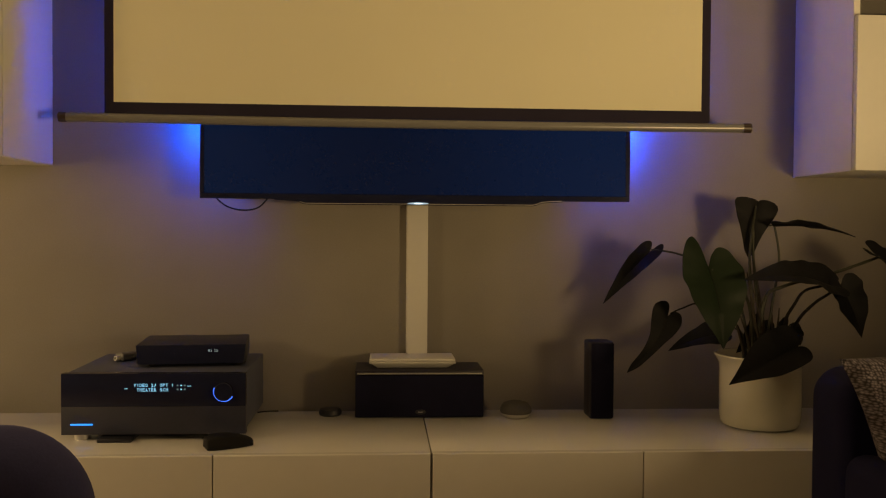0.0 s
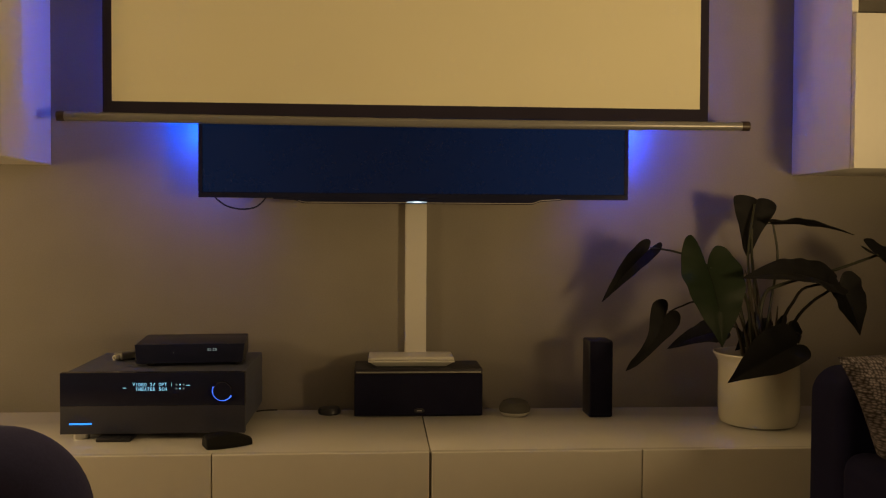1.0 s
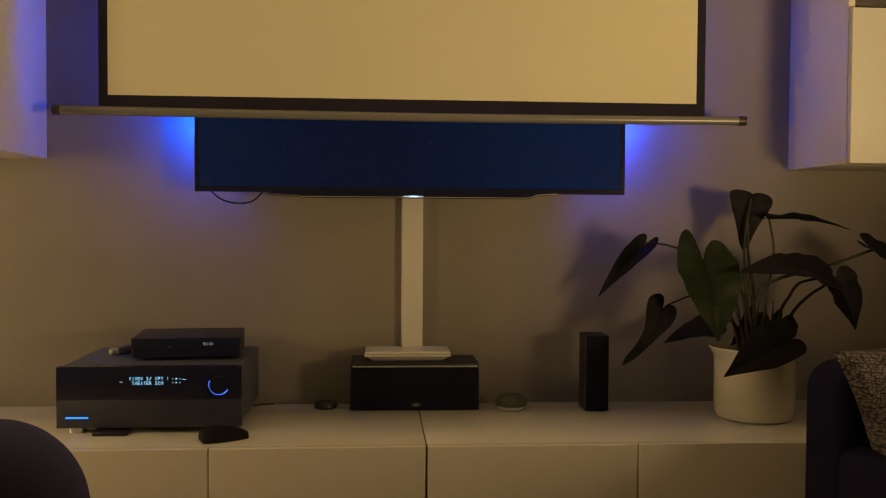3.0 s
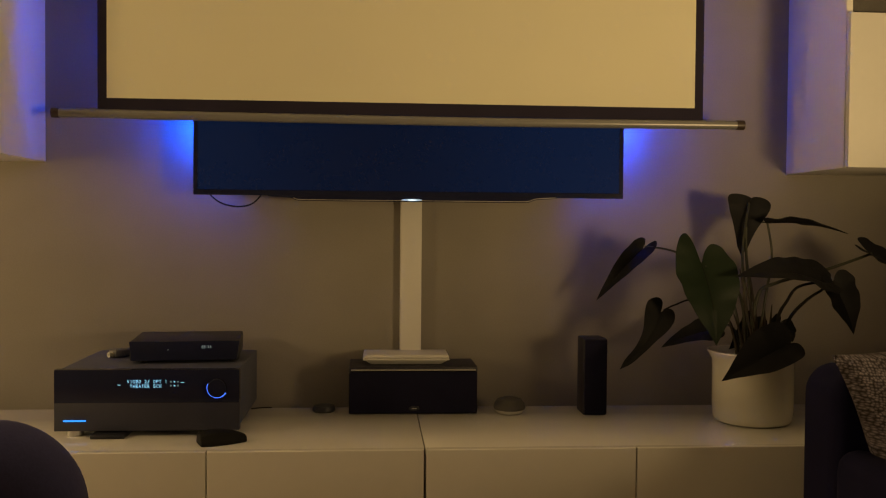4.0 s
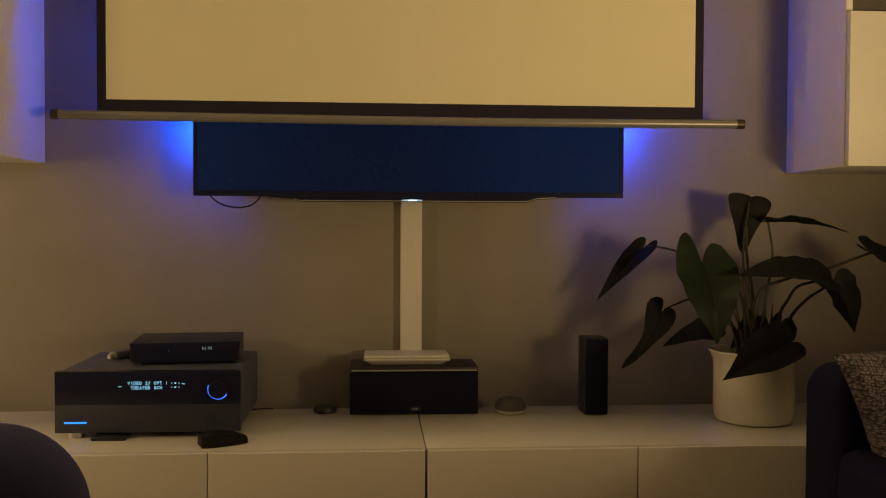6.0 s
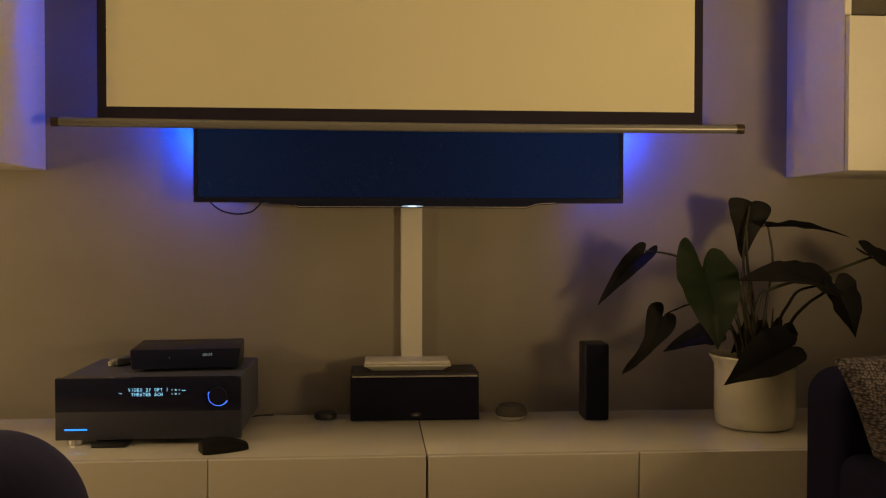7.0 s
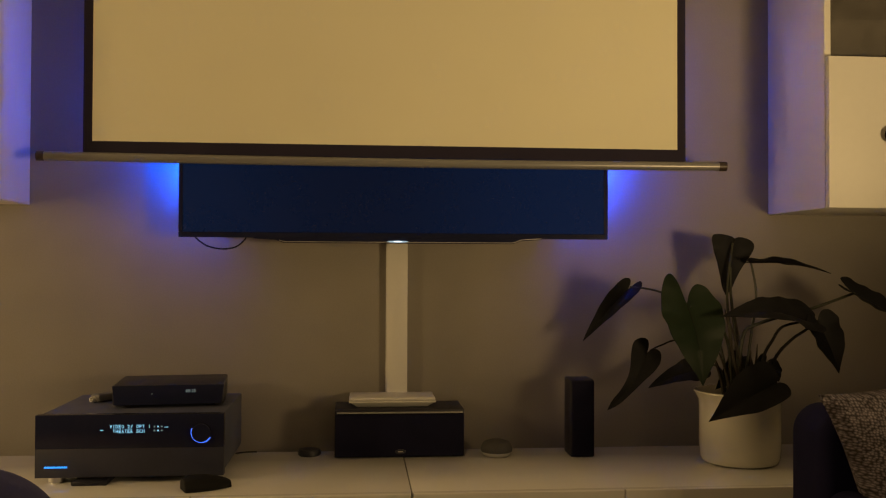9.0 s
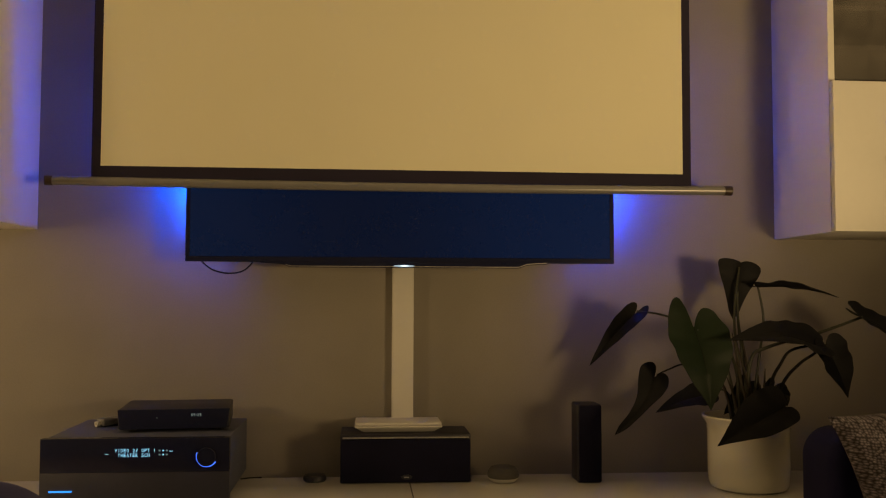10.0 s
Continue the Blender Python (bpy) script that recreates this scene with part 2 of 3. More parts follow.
def text_mesh(words, place, height, width, mat, parent, name="lettering", label=""):
    """Flat lettering that faces the room, with its lower left corner at place."""
    cu = bpy.data.curves.new("tmp", "FONT")
    cu.body, cu.size, cu.extrude, cu.space_character = words, 1.0, 0.0, 1.22
    ob = bpy.data.objects.new("tmp", cu)
    scene.collection.objects.link(ob)
    me = bpy.data.meshes.new_from_object(ob.evaluated_get(bpy.context.evaluated_depsgraph_get()))
    bpy.data.objects.remove(ob)
    xs = [v.co.x for v in me.vertices]
    ys = [v.co.y for v in me.vertices]
    sx, sy = width / (max(xs) - min(xs)), height / (max(ys) - min(ys))
    for v in me.vertices:
        v.co = Vector((place[0] + (v.co.x - min(xs)) * sx, place[1], place[2] + (v.co.y - min(ys)) * sy))
    me.materials.append(mat)
    t = new(name, me)
    t.parent = parent
    t.matrix_parent_inverse = parent.matrix_basis.inverted()
    if label:
        tagged(t, label)
    return t


def cell_text(words, place, height, pitch, mat, parent):
    """Display lettering with one glyph to a cell, all of one width, as on a dot display."""
    out = bmesh.new()
    for i, ch in enumerate(words):
        if ch == " ":
            continue
        cu = bpy.data.curves.new("tmp", "FONT")
        cu.body, cu.size, cu.offset, cu.resolution_u = ch, 1.0, 0.0 if ch == "1" else 0.022, 3
        ob = bpy.data.objects.new("tmp", cu)
        scene.collection.objects.link(ob)
        me = bpy.data.meshes.new_from_object(ob.evaluated_get(bpy.context.evaluated_depsgraph_get()))
        bpy.data.objects.remove(ob)
        xs = [v.co.x for v in me.vertices]
        ys = [v.co.y for v in me.vertices]
        wide = pitch * (0.18 if ch in "I1" else 0.80)
        left = place[0] + i * pitch + (pitch - wide) / 2
        for v in me.vertices:
            v.co = Vector((left + (v.co.x - min(xs)) / (max(xs) - min(xs)) * wide, place[1], place[2] + (v.co.y - min(ys)) / (max(ys) - min(ys)) * height))
        out.from_mesh(me)
        bpy.data.meshes.remove(me)
    return part("lettering", out, mat, parent, smooth=False)


# ---- the room ----
X0, X1, Y0, H = -3.3, 2.6, -4.6, 2.55
tagged(part("wall_north", box(X0 - 0.1, X1 + 0.1, 0, 0.12, -0.1, H + 0.1), WALL), "taupe painted wall behind the television", "wall", kind="structure")
tagged(part("wall_south", box(X0 - 0.1, X1 + 0.1, Y0 - 0.12, Y0, -0.1, H + 0.1), WALL), "taupe painted wall behind the sofa side", "wall", kind="structure")
tagged(part("wall_west", box(X0 - 0.12, X0, Y0, 0, -0.1, H + 0.1), WALL), "taupe painted side wall", "wall", kind="structure")
tagged(part("wall_east", box(X1, X1 + 0.12, Y0, 0, -0.1, H + 0.1), WALL), "taupe painted side wall", "wall", kind="structure")
tagged(part("floor", box(X0, X1, Y0, 0, -0.1, 0), FLOOR), "brown oak floor", "floor", kind="structure")
tagged(part("ceiling", box(X0, X1, Y0, 0, H, H + 0.1), CEIL), "white painted ceiling", "ceiling", kind="structure")


# ---- media bench, two units ----
Z = 0.42
BF, BB = -0.573, -0.073


def bench(x0, x1, doors, label):
    th = thing("media_bench", ((x0 + x1) / 2, (BF + BB) / 2, 0), label, "media bench", "media bench units")
    fr = BF + 0.020
    part("top_panel", box(x0, x1, fr, BB, Z - 0.018, Z, 0.0004), GLOSS, th)
    part("side_panel", box(x0, x0 + 0.018, fr, BB, 0.04, Z - 0.018, 0.001), GLOSS, th)
    part("side_panel", box(x1 - 0.018, x1, fr, BB, 0.04, Z - 0.018, 0.001), GLOSS, th)
    part("bottom_panel", box(x0 + 0.018, x1 - 0.018, fr, BB, 0.04, 0.058, 0.001), GLOSS, th)
    part("back_panel", box(x0 + 0.018, x1 - 0.018, BB - 0.006, BB, 0.058, Z - 0.018), GLOSS, th)
    part("plinth", box(x0 + 0.03, x1 - 0.03, fr + 0.04, BB - 0.03, 0, 0.04, 0.001), GLOSS, th)
    wide = (x1 - x0) / doors
    for i in range(doors):
        d = box(x0 + i * wide + 0.0011, x0 + (i + 1) * wide - 0.0011, BF, fr - 0.0003, 0.045, Z + 0.0004)
        bmesh.ops.bevel(d, geom=[e for e in d.edges if all(v.co.y < BF + 0.001 for v in e.verts)], offset=0.0035, segments=4, profile=0.5, affect="EDGES")
        part("door", d, GLOSS, th, "high-gloss white push-open door")
    return th


bench(-1.4940, -0.0015, 3, "white high-gloss media bench with receiver standing on it")
bench(0.0015, 1.4940, 3, "white high-gloss media bench with potted plant standing on it")

# ---- wall cabinets ----
def wall_cabinet(name, x0, x1, z0, z1, yf, label, flip):
    th = thing(name, ((x0 + x1) / 2, yf / 2, z0), label, "wall cabinet", "wall cabinets")
    t = 0.018
    zs = z0 + 0.404
    part("side_panel", box(x0, x0 + t, yf, -0.001, z0, z1, 0.001), SATIN, th)
    part("side_panel", box(x1 - t, x1, yf, -0.001, z0, z1, 0.001), SATIN, th)
    part("bottom_panel", box(x0 + t, x1 - t, yf, -0.001, z0, z0 + t, 0.001), SATIN, th)
    part("top_panel", box(x0 + t, x1 - t, yf, -0.001, z1 - t, z1, 0.001), SATIN, th)
    part("back_panel", box(x0 + t, x1 - t, -0.010, -0.003, z0 + t, z1 - t), MURKY, th)
    part("divider", box(x0 + t, x1 - t, yf + 0.002, -0.012, zs - t, zs, 0.001), SATIN, th)
    for k in range(3):
        part("shelf", box(x0 + t, x1 - t, yf + 0.03, -0.012, zs + 0.105 * (k + 1), zs + 0.105 * (k + 1) + 0.012, 0.001), DARKSHELF, th, "dark brown inner shelf")
    part("glass_pane", box(x0 + t + 0.001, x1 - t - 0.001, yf + 0.004, yf + 0.009, zs + 0.001, z1 - t - 0.001, 0.001), SMOKE, th, "smoked brown glass front").visible_shadow = False
    d = part("door", box(x0 + 0.001, x1 - 0.001, yf - 0.022, yf - 0.003, z0, zs - 0.001, 0.0015), SATIN, th)
    kx = x0 + 0.168 if not flip else x1 - 0.168
    k = lathe([(0, 0), (0.008, 0), (0.008, 0.012), (0.021, 0.014), (0.0225, 0.020), (0.020, 0.026), (0, 0.028)], (0, 0, 0), 32)
    bmesh.ops.transform(k, matrix=pose(kx, yf - 0.022, z0 + 0.193, 90), verts=k.verts)
    part("knob", k, KNOB, d, "dark round knob")
    return th


wall_cabinet("wall_cabinet", 1.111, 1.711, 1.099, 2.05, -0.340, "white wall cabinet with smoked glass front above a door", False)
wall_cabinet("wall_cabinet", -1.648, -1.048, 1.110, 2.06, -0.345, "white wall cabinet beside the projection screen", True)

# ---- cable trunking ----
th = thing("cable_trunking", (-0.014, 0, 0.42), "white plastic cable trunking running down the wall below the television", "cable trunking")
part("cover", box(-0.0436, 0.0154, -0.030, -0.001, 0.40, 1.06, 0.002), TRUNK, th)
part("base_strip", box(-0.0456, 0.0174, -0.008, -0.0005, 0.40, 1.06, 0.001), TRUNK, th)

# ---- television ----
th = thing("television", (-0.016, -0.06, 1.02), "black flat television on the wall, dark screen, blue light behind", "television")
TL, TR, TZ, TT, TF = -0.6187, 0.5868, 1.0183, 1.722, -0.102
part("body", box(TL + 0.006, TR - 0.006, TF + 0.012, -0.076, TZ + 0.004, TT - 0.004, 0.004), BLACKPL, th)
# unseen block, added to keep the blue glow from spreading inwards and down
part("glow_blocker", box(TL + 0.075, TR - 0.075, -0.0765, -0.030, TZ + 0.11, TT - 0.1, 0.01, 3), BLACKPL, th)
part("wall_bracket", box(-0.25, 0.22, -0.0305, -0.001, 1.2, 1.5, 0.001), DARKGREY, th)
bz = bmesh.new()
for a in ((TL, TR, TZ, TZ + 0.015), (TL, TR, TT - 0.012, TT), (TL, TL + 0.011, TZ + 0.015, TT - 0.012), (TR - 0.011, TR, TZ + 0.015, TT - 0.012)):
    box(a[0], a[1], TF, TF + 0.014, a[2], a[3], 0.0015, 1, bz)
part("bezel", bz, GLOSSBLK, th, "narrow glossy black bezel")
part("panel", box(TL + 0.010, TR - 0.010, TF + 0.004, TF + 0.011, TZ + 0.013, TT - 0.010), PANEL, th, "dark screen with a faint blue glow")
# lower lip that drops below the bezel, with a thin silver line along it
def lip_drop(x):
    a = abs(x + 0.010)
    if a < 0.318:
        return 0.0145
    if a < 0.350:
        k = (a - 0.318) / 0.032
        return 0.0145 - 0.0090 * (3 * k * k - 2 * k ** 3)
    return 0.0055 - 0.0035 * min(1, (a - 0.350) / 0.060)


def lip_bar(y0, y1, top, bottom, x0, x1):
    """A bar along the lip from x0 to x1; top, bottom: heights over the lip's lower edge, None: the bezel's."""
    b = bmesh.new()
    rows = []
    for i in range(81):
        x = x0 + (x1 - x0) * i / 80
        low = TZ - lip_drop(x)
        zt = TZ + 0.001 if top is None else low + top
        rows.append([b.verts.new((x, y, z)) for y, z in ((y0, zt), (y0, low + bottom), (y1, low + bottom), (y1, zt))])
    for p, q in zip(rows, rows[1:]):
        for i in range(4):
            b.faces.new((p[i], p[(i + 1) % 4], q[(i + 1) % 4], q[i]))
    b.faces.new(rows[0][::-1])
    b.faces.new(rows[-1])
    return b


part("lower_lip", lip_bar(TF + 0.001, TF + 0.013, None, 0.0, -0.415, 0.395), GLOSSBLK, th)
# ends follow the light: cut short in shade at left, highlight line at right
part("trim_strip", lip_bar(TF - 0.001, TF + 0.004, 0.0042, 0.0022, -0.345, 0.392), SILVER, th, "thin silver strip")


def lens(x, y, z, a, b, c):
    """A flattened round lens."""
    m = bmesh.new()
    bmesh.ops.create_uvsphere(m, u_segments=24, v_segments=12, radius=1)
    bmesh.ops.transform(m, matrix=Matrix.Translation((x, y, z)) @ Matrix.Diagonal((a, b, c, 1)), verts=m.verts)
    return m


logo = part("logo_light", lens(-0.016, TF - 0.001, TZ - 0.0095, 0.030, 0.004, 0.0030), LOGOLED, th, "small glowing white lamp")
part("bright_core", lens(-0.015, TF - 0.0045, TZ - 0.0095, 0.013, 0.0015, 0.0016), LOGOCORE, logo)
part("sensor_hump", lens(-0.016, TF + 0.001, TZ - 0.0035, 0.011, 0.004, 0.0022), GLOSSBLK, th)
for sx, xa in ((-1, TL + 0.030), (1, TR - 0.030)):
    st = box(-0.015, 0.015, -0.002, 0.002, TZ + 0.15, TT - 0.06, 0)
    bmesh.ops.transform(st, matrix=pose(xa, -0.070, 0, 0, 0, -7 if sx < 0 else 3), verts=st.verts)
    # added lip, out of sight, that cuts the strip's direct light sideways
    lx = xa + sx * 0.017
    part("led_shield", box(lx - 0.001, lx + 0.001, -0.0765, -0.0694 if sx < 0 else -0.0682, TZ + 0.10, TT - 0.05), BLACKPL, th)
    part("led_strip", st, BLUELED if sx < 0 else BLUELED_DIM, th, "glowing blue light strip")
cab = tube([(-0.585, -0.05, 1.03), (-0.579, -0.05, 1.017), (-0.55, -0.05, 0.996), (-0.509, -0.05, 0.987), (-0.47, -0.05, 0.993), (-0.445, -0.05, 1.014), (-0.438, -0.05, 1.03)], 0.0022, 8)
part("cable", cab, RUBBER, th, "black cable hanging in a loop")

# ---- projection screen ----
SL, SR, SZ, SY, ST = -0.8372, 0.7746, 1.2730, -0.150, 2.32
th = thing("projection_screen", (-0.03, SY, 1.23), "white pull-down projection screen with black border and metal bar", "projection screen")
part("fabric", box(SL, SR, SY, SY + 0.0008, SZ, ST - 0.03), FABRIC, th)
BW = 0.024
part("black_border", box(SL - BW, SL, SY, SY + 0.0008, SZ - 0.034, ST - 0.03), BLACKCLOTH, th, "black edge of the screen")
part("black_border", box(SR, SR + BW, SY, SY + 0.0008, SZ - 0.034, ST - 0.03), BLACKCLOTH, th, "black edge of the screen")
part("black_border", box(SL, SR, SY, SY + 0.0008, SZ - 0.034, SZ), BLACKCLOTH, th, "black edge of the screen")
part("black_border", box(SL, SR, SY, SY + 0.0008, ST - 0.03, ST), BLACKCLOTH, th, "black edge of the screen")
part("backing", box(SL - BW, SR + BW, SY + 0.0012, SY + 0.002, SZ - 0.034, ST), BLACKCLOTH, th)
BL, BR = -0.9748, 0.9113
part("weight_bar", tube([(BL + 0.012, SY - 0.004, 1.2306), ((BL + BR) / 2 - 0.3, SY - 0.004, 1.2262), ((BL + BR) / 2 + 0.3, SY - 0.004, 1.2245), (BR - 0.014, SY - 0.004, 1.2270)], 0.0125, 20), ALU, th, "round satin aluminium bar")
part("end_cap", tube([(BL - 0.004, SY - 0.004, 1.2307), (BL + 0.016, SY - 0.004, 1.2306)], 0.0135, 20), BROWNCAP, th, "dark plastic end cap")
part("end_cap", tube([(BR - 0.018, SY - 0.004, 1.2270), (BR + 0.004, SY - 0.004, 1.2270)], 0.0138, 20), BROWNCAP, th, "dark plastic end cap")
part("housing", box(BL - 0.02, BR + 0.02, SY - 0.05, SY + 0.05, ST, ST + 0.1, 0.012, 3), SATIN, th, "white screen housing")
for x in (BL + 0.1, BR - 0.1):
    part("bracket", box(x - 0.02, x + 0.02, SY - 0.02, SY + 0.02, ST + 0.1, H - 0.0, 0.002), SATIN, th)

# ---- receiver ----
th = thing("av_receiver", (-0.668, -0.23, Z), "black audio receiver with glowing blue display on the bench", "receiver")
RL, RR, RF, RB, RZ, RT = -0.8879, -0.4474, -0.4149, -0.045, 0.4343, 0.5831
part("case", box(RL + 0.004, RR - 0.004, RF + 0.022, RB, RZ + 0.004, RT - 0.002, 0.003), DARKGREY, th, "dark grey steel case")
part("upper_front", box(RL, RR, RF, RF + 0.024, 0.5026, RT, 0.0012), GLOSSBLK, th, "glossy black display front")
part("lower_front", box(RL, RR, RF + 0.001, RF + 0.024, RZ, 0.5024, 0.0008), BRUSHED, th, "brushed dark metal lower front")
for x in (RL + 0.043, RR - 0.043):
    for y in (RF + 0.026, RB - 0.05):
        part("foot", lathe([(0, 0), (0.018, 0), (0.0195, 0.002), (0.0195, 0.015), (0, 0.015)], (x, y, Z), 28), CHROME, th, "silver foot")
FY = RF - 0.0006
cell_text("VIDEO 2/ OPT 1", (-0.716, FY, 0.5505), 0.0082, 0.00690, TEXTLED, th)
cell_text("THEATER 5CH", (-0.709, FY, 0.5393), 0.0082, 0.00690, TEXTLED, th)
part("display_mark", box(-0.738, -0.730, FY, RF, 0.5455, 0.547), TEXTLED, th)
for i in range(3):
    for j in range(2):
        part("display_mark", box(-0.613 + i * 0.0085, -0.609 + i * 0.0085, FY, RF, 0.5425 + j * 0.0095, 0.5462 + j * 0.0095), MARKLED if i != 1 else TEXTLED, th)
part("display_mark", box(-0.588, -0.579, FY, RF, 0.5515, 0.553), TEXTLED, th)
k = lathe([(0, 0), (0.0225, 0), (0.0225, 0.009), (0.021, 0.011), (0, 0.011)], (0, 0, 0), 40)
bmesh.ops.transform(k, matrix=pose(-0.500, RF, 0.539, 90), verts=k.verts)
part("volume_knob", k, GLOSSBLK, th)
ring = tube([(-0.500 + 0.0242 * math.cos(a), RF - 0.0015, 0.539 + 0.0242 * math.sin(a)) for a in [radians(158 + i * 10) for i in range(18)]], 0.0016, 6, 2)
part("ring_light", ring, RINGLED, th, "glowing blue arc round the knob")
part("power_light", box(-0.866, -0.813, RF - 0.0012, RF + 0.001, 0.4575, 0.4615, 0.0005), BARLED, th, "glowing blue light bar")

# flat black box under the receiver
th = tagged(part("network_adapter", box(-0.797, -0.715, -0.44, -0.33, Z, Z + 0.010, 0.003), BLACKPL), "flat black adapter lying under the receiver", "adapter")

# ---- set-top box ----
th = thing("set_top_box", (-0.59, -0.22, 0.5831), "black set-top box with small lit clock on the receiver", "set-top box")
SF = -0.300
part("body", box(-0.735, -0.463, SF + 0.0062, -0.085, 0.589, 0.6385, 0.003), BLACKPL, th)
fp = box(-0.736, -0.462, SF, SF + 0.006, 0.589, 0.6378)
for v in fp.verts:
    if v.co.z < 0.6:
        v.co.x += 0.006 if v.co.x < -0.6 else -0.008
bmesh.ops.bevel(fp, geom=fp.edges[:], offset=0.0015, segments=2, profile=0.5, affect="EDGES")
part("front", fp, GLOSSBLK, th, "glossy black front")
for x in (-0.70, -0.484):
    for y in (-0.28, -0.11):
        part("foot", lathe([(0, 0), (0.008, 0), (0.008, 0.007), (0, 0.007)], (x, y, 0.5831), 16), RUBBER, th)
text_mesh("05:25", (-0.557, SF - 0.0006, 0.6195), 0.007, 0.024, CLOCKLED, th, label="small lit clock digits")
part("lamp_dot", box(-0.641, -0.639, SF - 0.0006, SF, 0.616, 0.6175), CLOCKLED, th)
th.location.x -= 0.010
th.rotation_euler.z = radians(5.5)  # stands a little askew

# small white adapter and its cable on the receiver
th = thing("power_adapter", (-0.79, -0.2, 0.5831), "small grey plug adapter with white end on the receiver", "adapter")
ad = box(-0.017, 0.017, -0.045, 0.03, 0, 0.020, 0.004, 3)
bmesh.ops.transform(ad, matrix=pose(-0.782, -0.165, 0.5831, 0, 0, -38), verts=ad.verts)
part("body", ad, SMOKEPL, th)
pl = lathe([(0, 0), (0.0060, 0), (0.0068, 0.002), (0.0068, 0.015), (0.0045, 0.015), (0.0045, 0.009), (0, 0.009)], (0, 0, 0), 20)
bmesh.ops.transform(pl, matrix=pose(-0.808, -0.198, 0.5902, 90, 0, -38), verts=pl.verts)
part("plug", pl, WHITEPL, th, "white round plug end")
part("cable", tube([(-0.766, -0.142, 0.591), (-0.758, -0.13, 0.588), (-0.75, -0.11, 0.5865), (-0.74, -0.09, 0.5865), (-0.73, -0.06, 0.5865)], 0.0025, 8), BLACKPL, th)

# small black device on the bench front: blunt at one end, flatter and narrower at the other
b = bmesh.new()
rows = []
for i in range(9):
    u = i / 8
    e = math.sin(math.pi * min(1, 0.12 + 0.80 * u)) ** 0.35
    w, hgt, x = 0.034 * e * (1 - 0.35 * u), 0.038 * (1 - 0.34 * u) * e, -0.056 + 0.112 * u
    rows.append([b.verts.new((x, y * w, z * hgt)) for y, z in ((-1, 0.0), (-1.05, 0.28), (-0.75, 0.88), (-0.3, 1.0), (0.5, 1.0), (0.9, 0.85), (1.05, 0.3), (1, 0.0))])
for p, q in zip(rows, rows[1:]):
    for i in range(8):
        b.faces.new((p[i], p[(i + 1) % 8], q[(i + 1) % 8], q[i]))
b.faces.new(rows[0][::-1])
b.faces.new(rows[-1])
bmesh.ops.recalc_face_normals(b, faces=b.faces)
bmesh.ops.bevel(b, geom=[e for e in b.edges if e.calc_face_angle(0) > radians(30)], offset=0.003, segments=3, profile=0.5, affect="EDGES")
bmesh.ops.transform(b, matrix=pose(-0.476, -0.486, Z, 0, 0, 23), verts=b.verts)
th = tagged(part("remote_receiver", b, RUBBER), "small black wedge-shaped device lying on the bench", "device")

# ---- centre speaker ----
th = thing("center_speaker", (-0.011, -0.09, Z), "black center loudspeaker with cloth grille on the bench", "loudspeaker")
KL, KR, KF, KT = -0.1876, 0.1662, -0.179, 0.5495
part("cabinet", box(KL, KR, KF + 0.012, -0.012, Z, KT, 0.003), VINYL, th)
part("grille", box(KL + 0.002, KR - 0.002, KF, KF + 0.013, Z + 0.003, KT - 0.012, 0.004), GRILLE, th, "black cloth grille")
part("trim_strip", box(KL + 0.006, KR - 0.006, KF - 0.0008, KF + 0.012, KT - 0.0088, KT - 0.0062, 0.0008), SILVER, th, "thin silver strip")
lg = lathe([(0, 0), (0.011, 0), (0.011, 0.0015), (0.0085, 0.0022), (0, 0.0022)], (0, 0, 0), 28)
bmesh.ops.transform(lg, matrix=pose(-0.009, KF, 0.437, 90) @ Matrix.Diagonal((1.35, 0.62, 1, 1)), verts=lg.verts)
badge = part("badge", lg, BLACKPL, th, "small oval metal badge")
# pale bar stands in for the glint of light on the badge
part("badge_glint", box(-0.016, -0.002, KF - 0.0028, KF - 0.0018, 0.4358, 0.4384, 0.0004), SILVER, badge)

# ---- router on the speaker ----
th = thing("router", (-0.03, -0.09, KT), "flat white router lying on the black loudspeaker", "router")
base = box(-0.145, 0.086, -0.134, -0.018, KT, KT + 0.0125, 0.0)
for v in base.verts:
    if v.co.z < KT + 0.005:
        v.co.x += 0.018 if v.co.x < -0.03 else -0.018
        v.co.y += 0.014 if v.co.y < -0.07 else -0.004
bmesh.ops.bevel(base, geom=base.edges[:], offset=0.003, segments=3, profile=0.5, affect="EDGES")
part("base", base, WHITEPL, th)
part("rim", box(-0.150, 0.091, -0.138, -0.015, KT + 0.0130, KT + 0.0178, 0.0022, 3), WHITEPL, th)
part("cover", box(-0.1485, 0.0895, -0.1365, -0.0165, KT + 0.0182, KT + 0.0275, 0.0042, 4), WHITEPL, th)

# ---- puck and voice speaker ----
tagged(part("puck", lathe([(0, 0), (0.028, 0), (0.0315, 0.004), (0.0315, 0.012), (0.028, 0.017), (0, 0.0185)], (-0.257, -0.125, Z), 40), BLACKPL), "small round black puck device on the bench", "device")
th = thing("voice_speaker", (0.2555, -0.168, Z), "round grey fabric voice speaker with white base on bench", "smart speaker")
part("base", lathe([(0, 0), (0.030, 0), (0.036, 0.004), (0.040, 0.009), (0.0412, 0.012), (0, 0.012)], (0.2555, -0.168, Z), 48), GREYPL, th, "white plastic base")
part("fabric_top", lathe([(0.0413, 0.012), (0.0432, 0.016), (0.0436, 0.021), (0.041, 0.029), (0.034, 0.039), (0.019, 0.044), (0, 0.045)], (0.2555, -0.168, Z), 48), GREYCLOTH, th, "grey fabric dome")

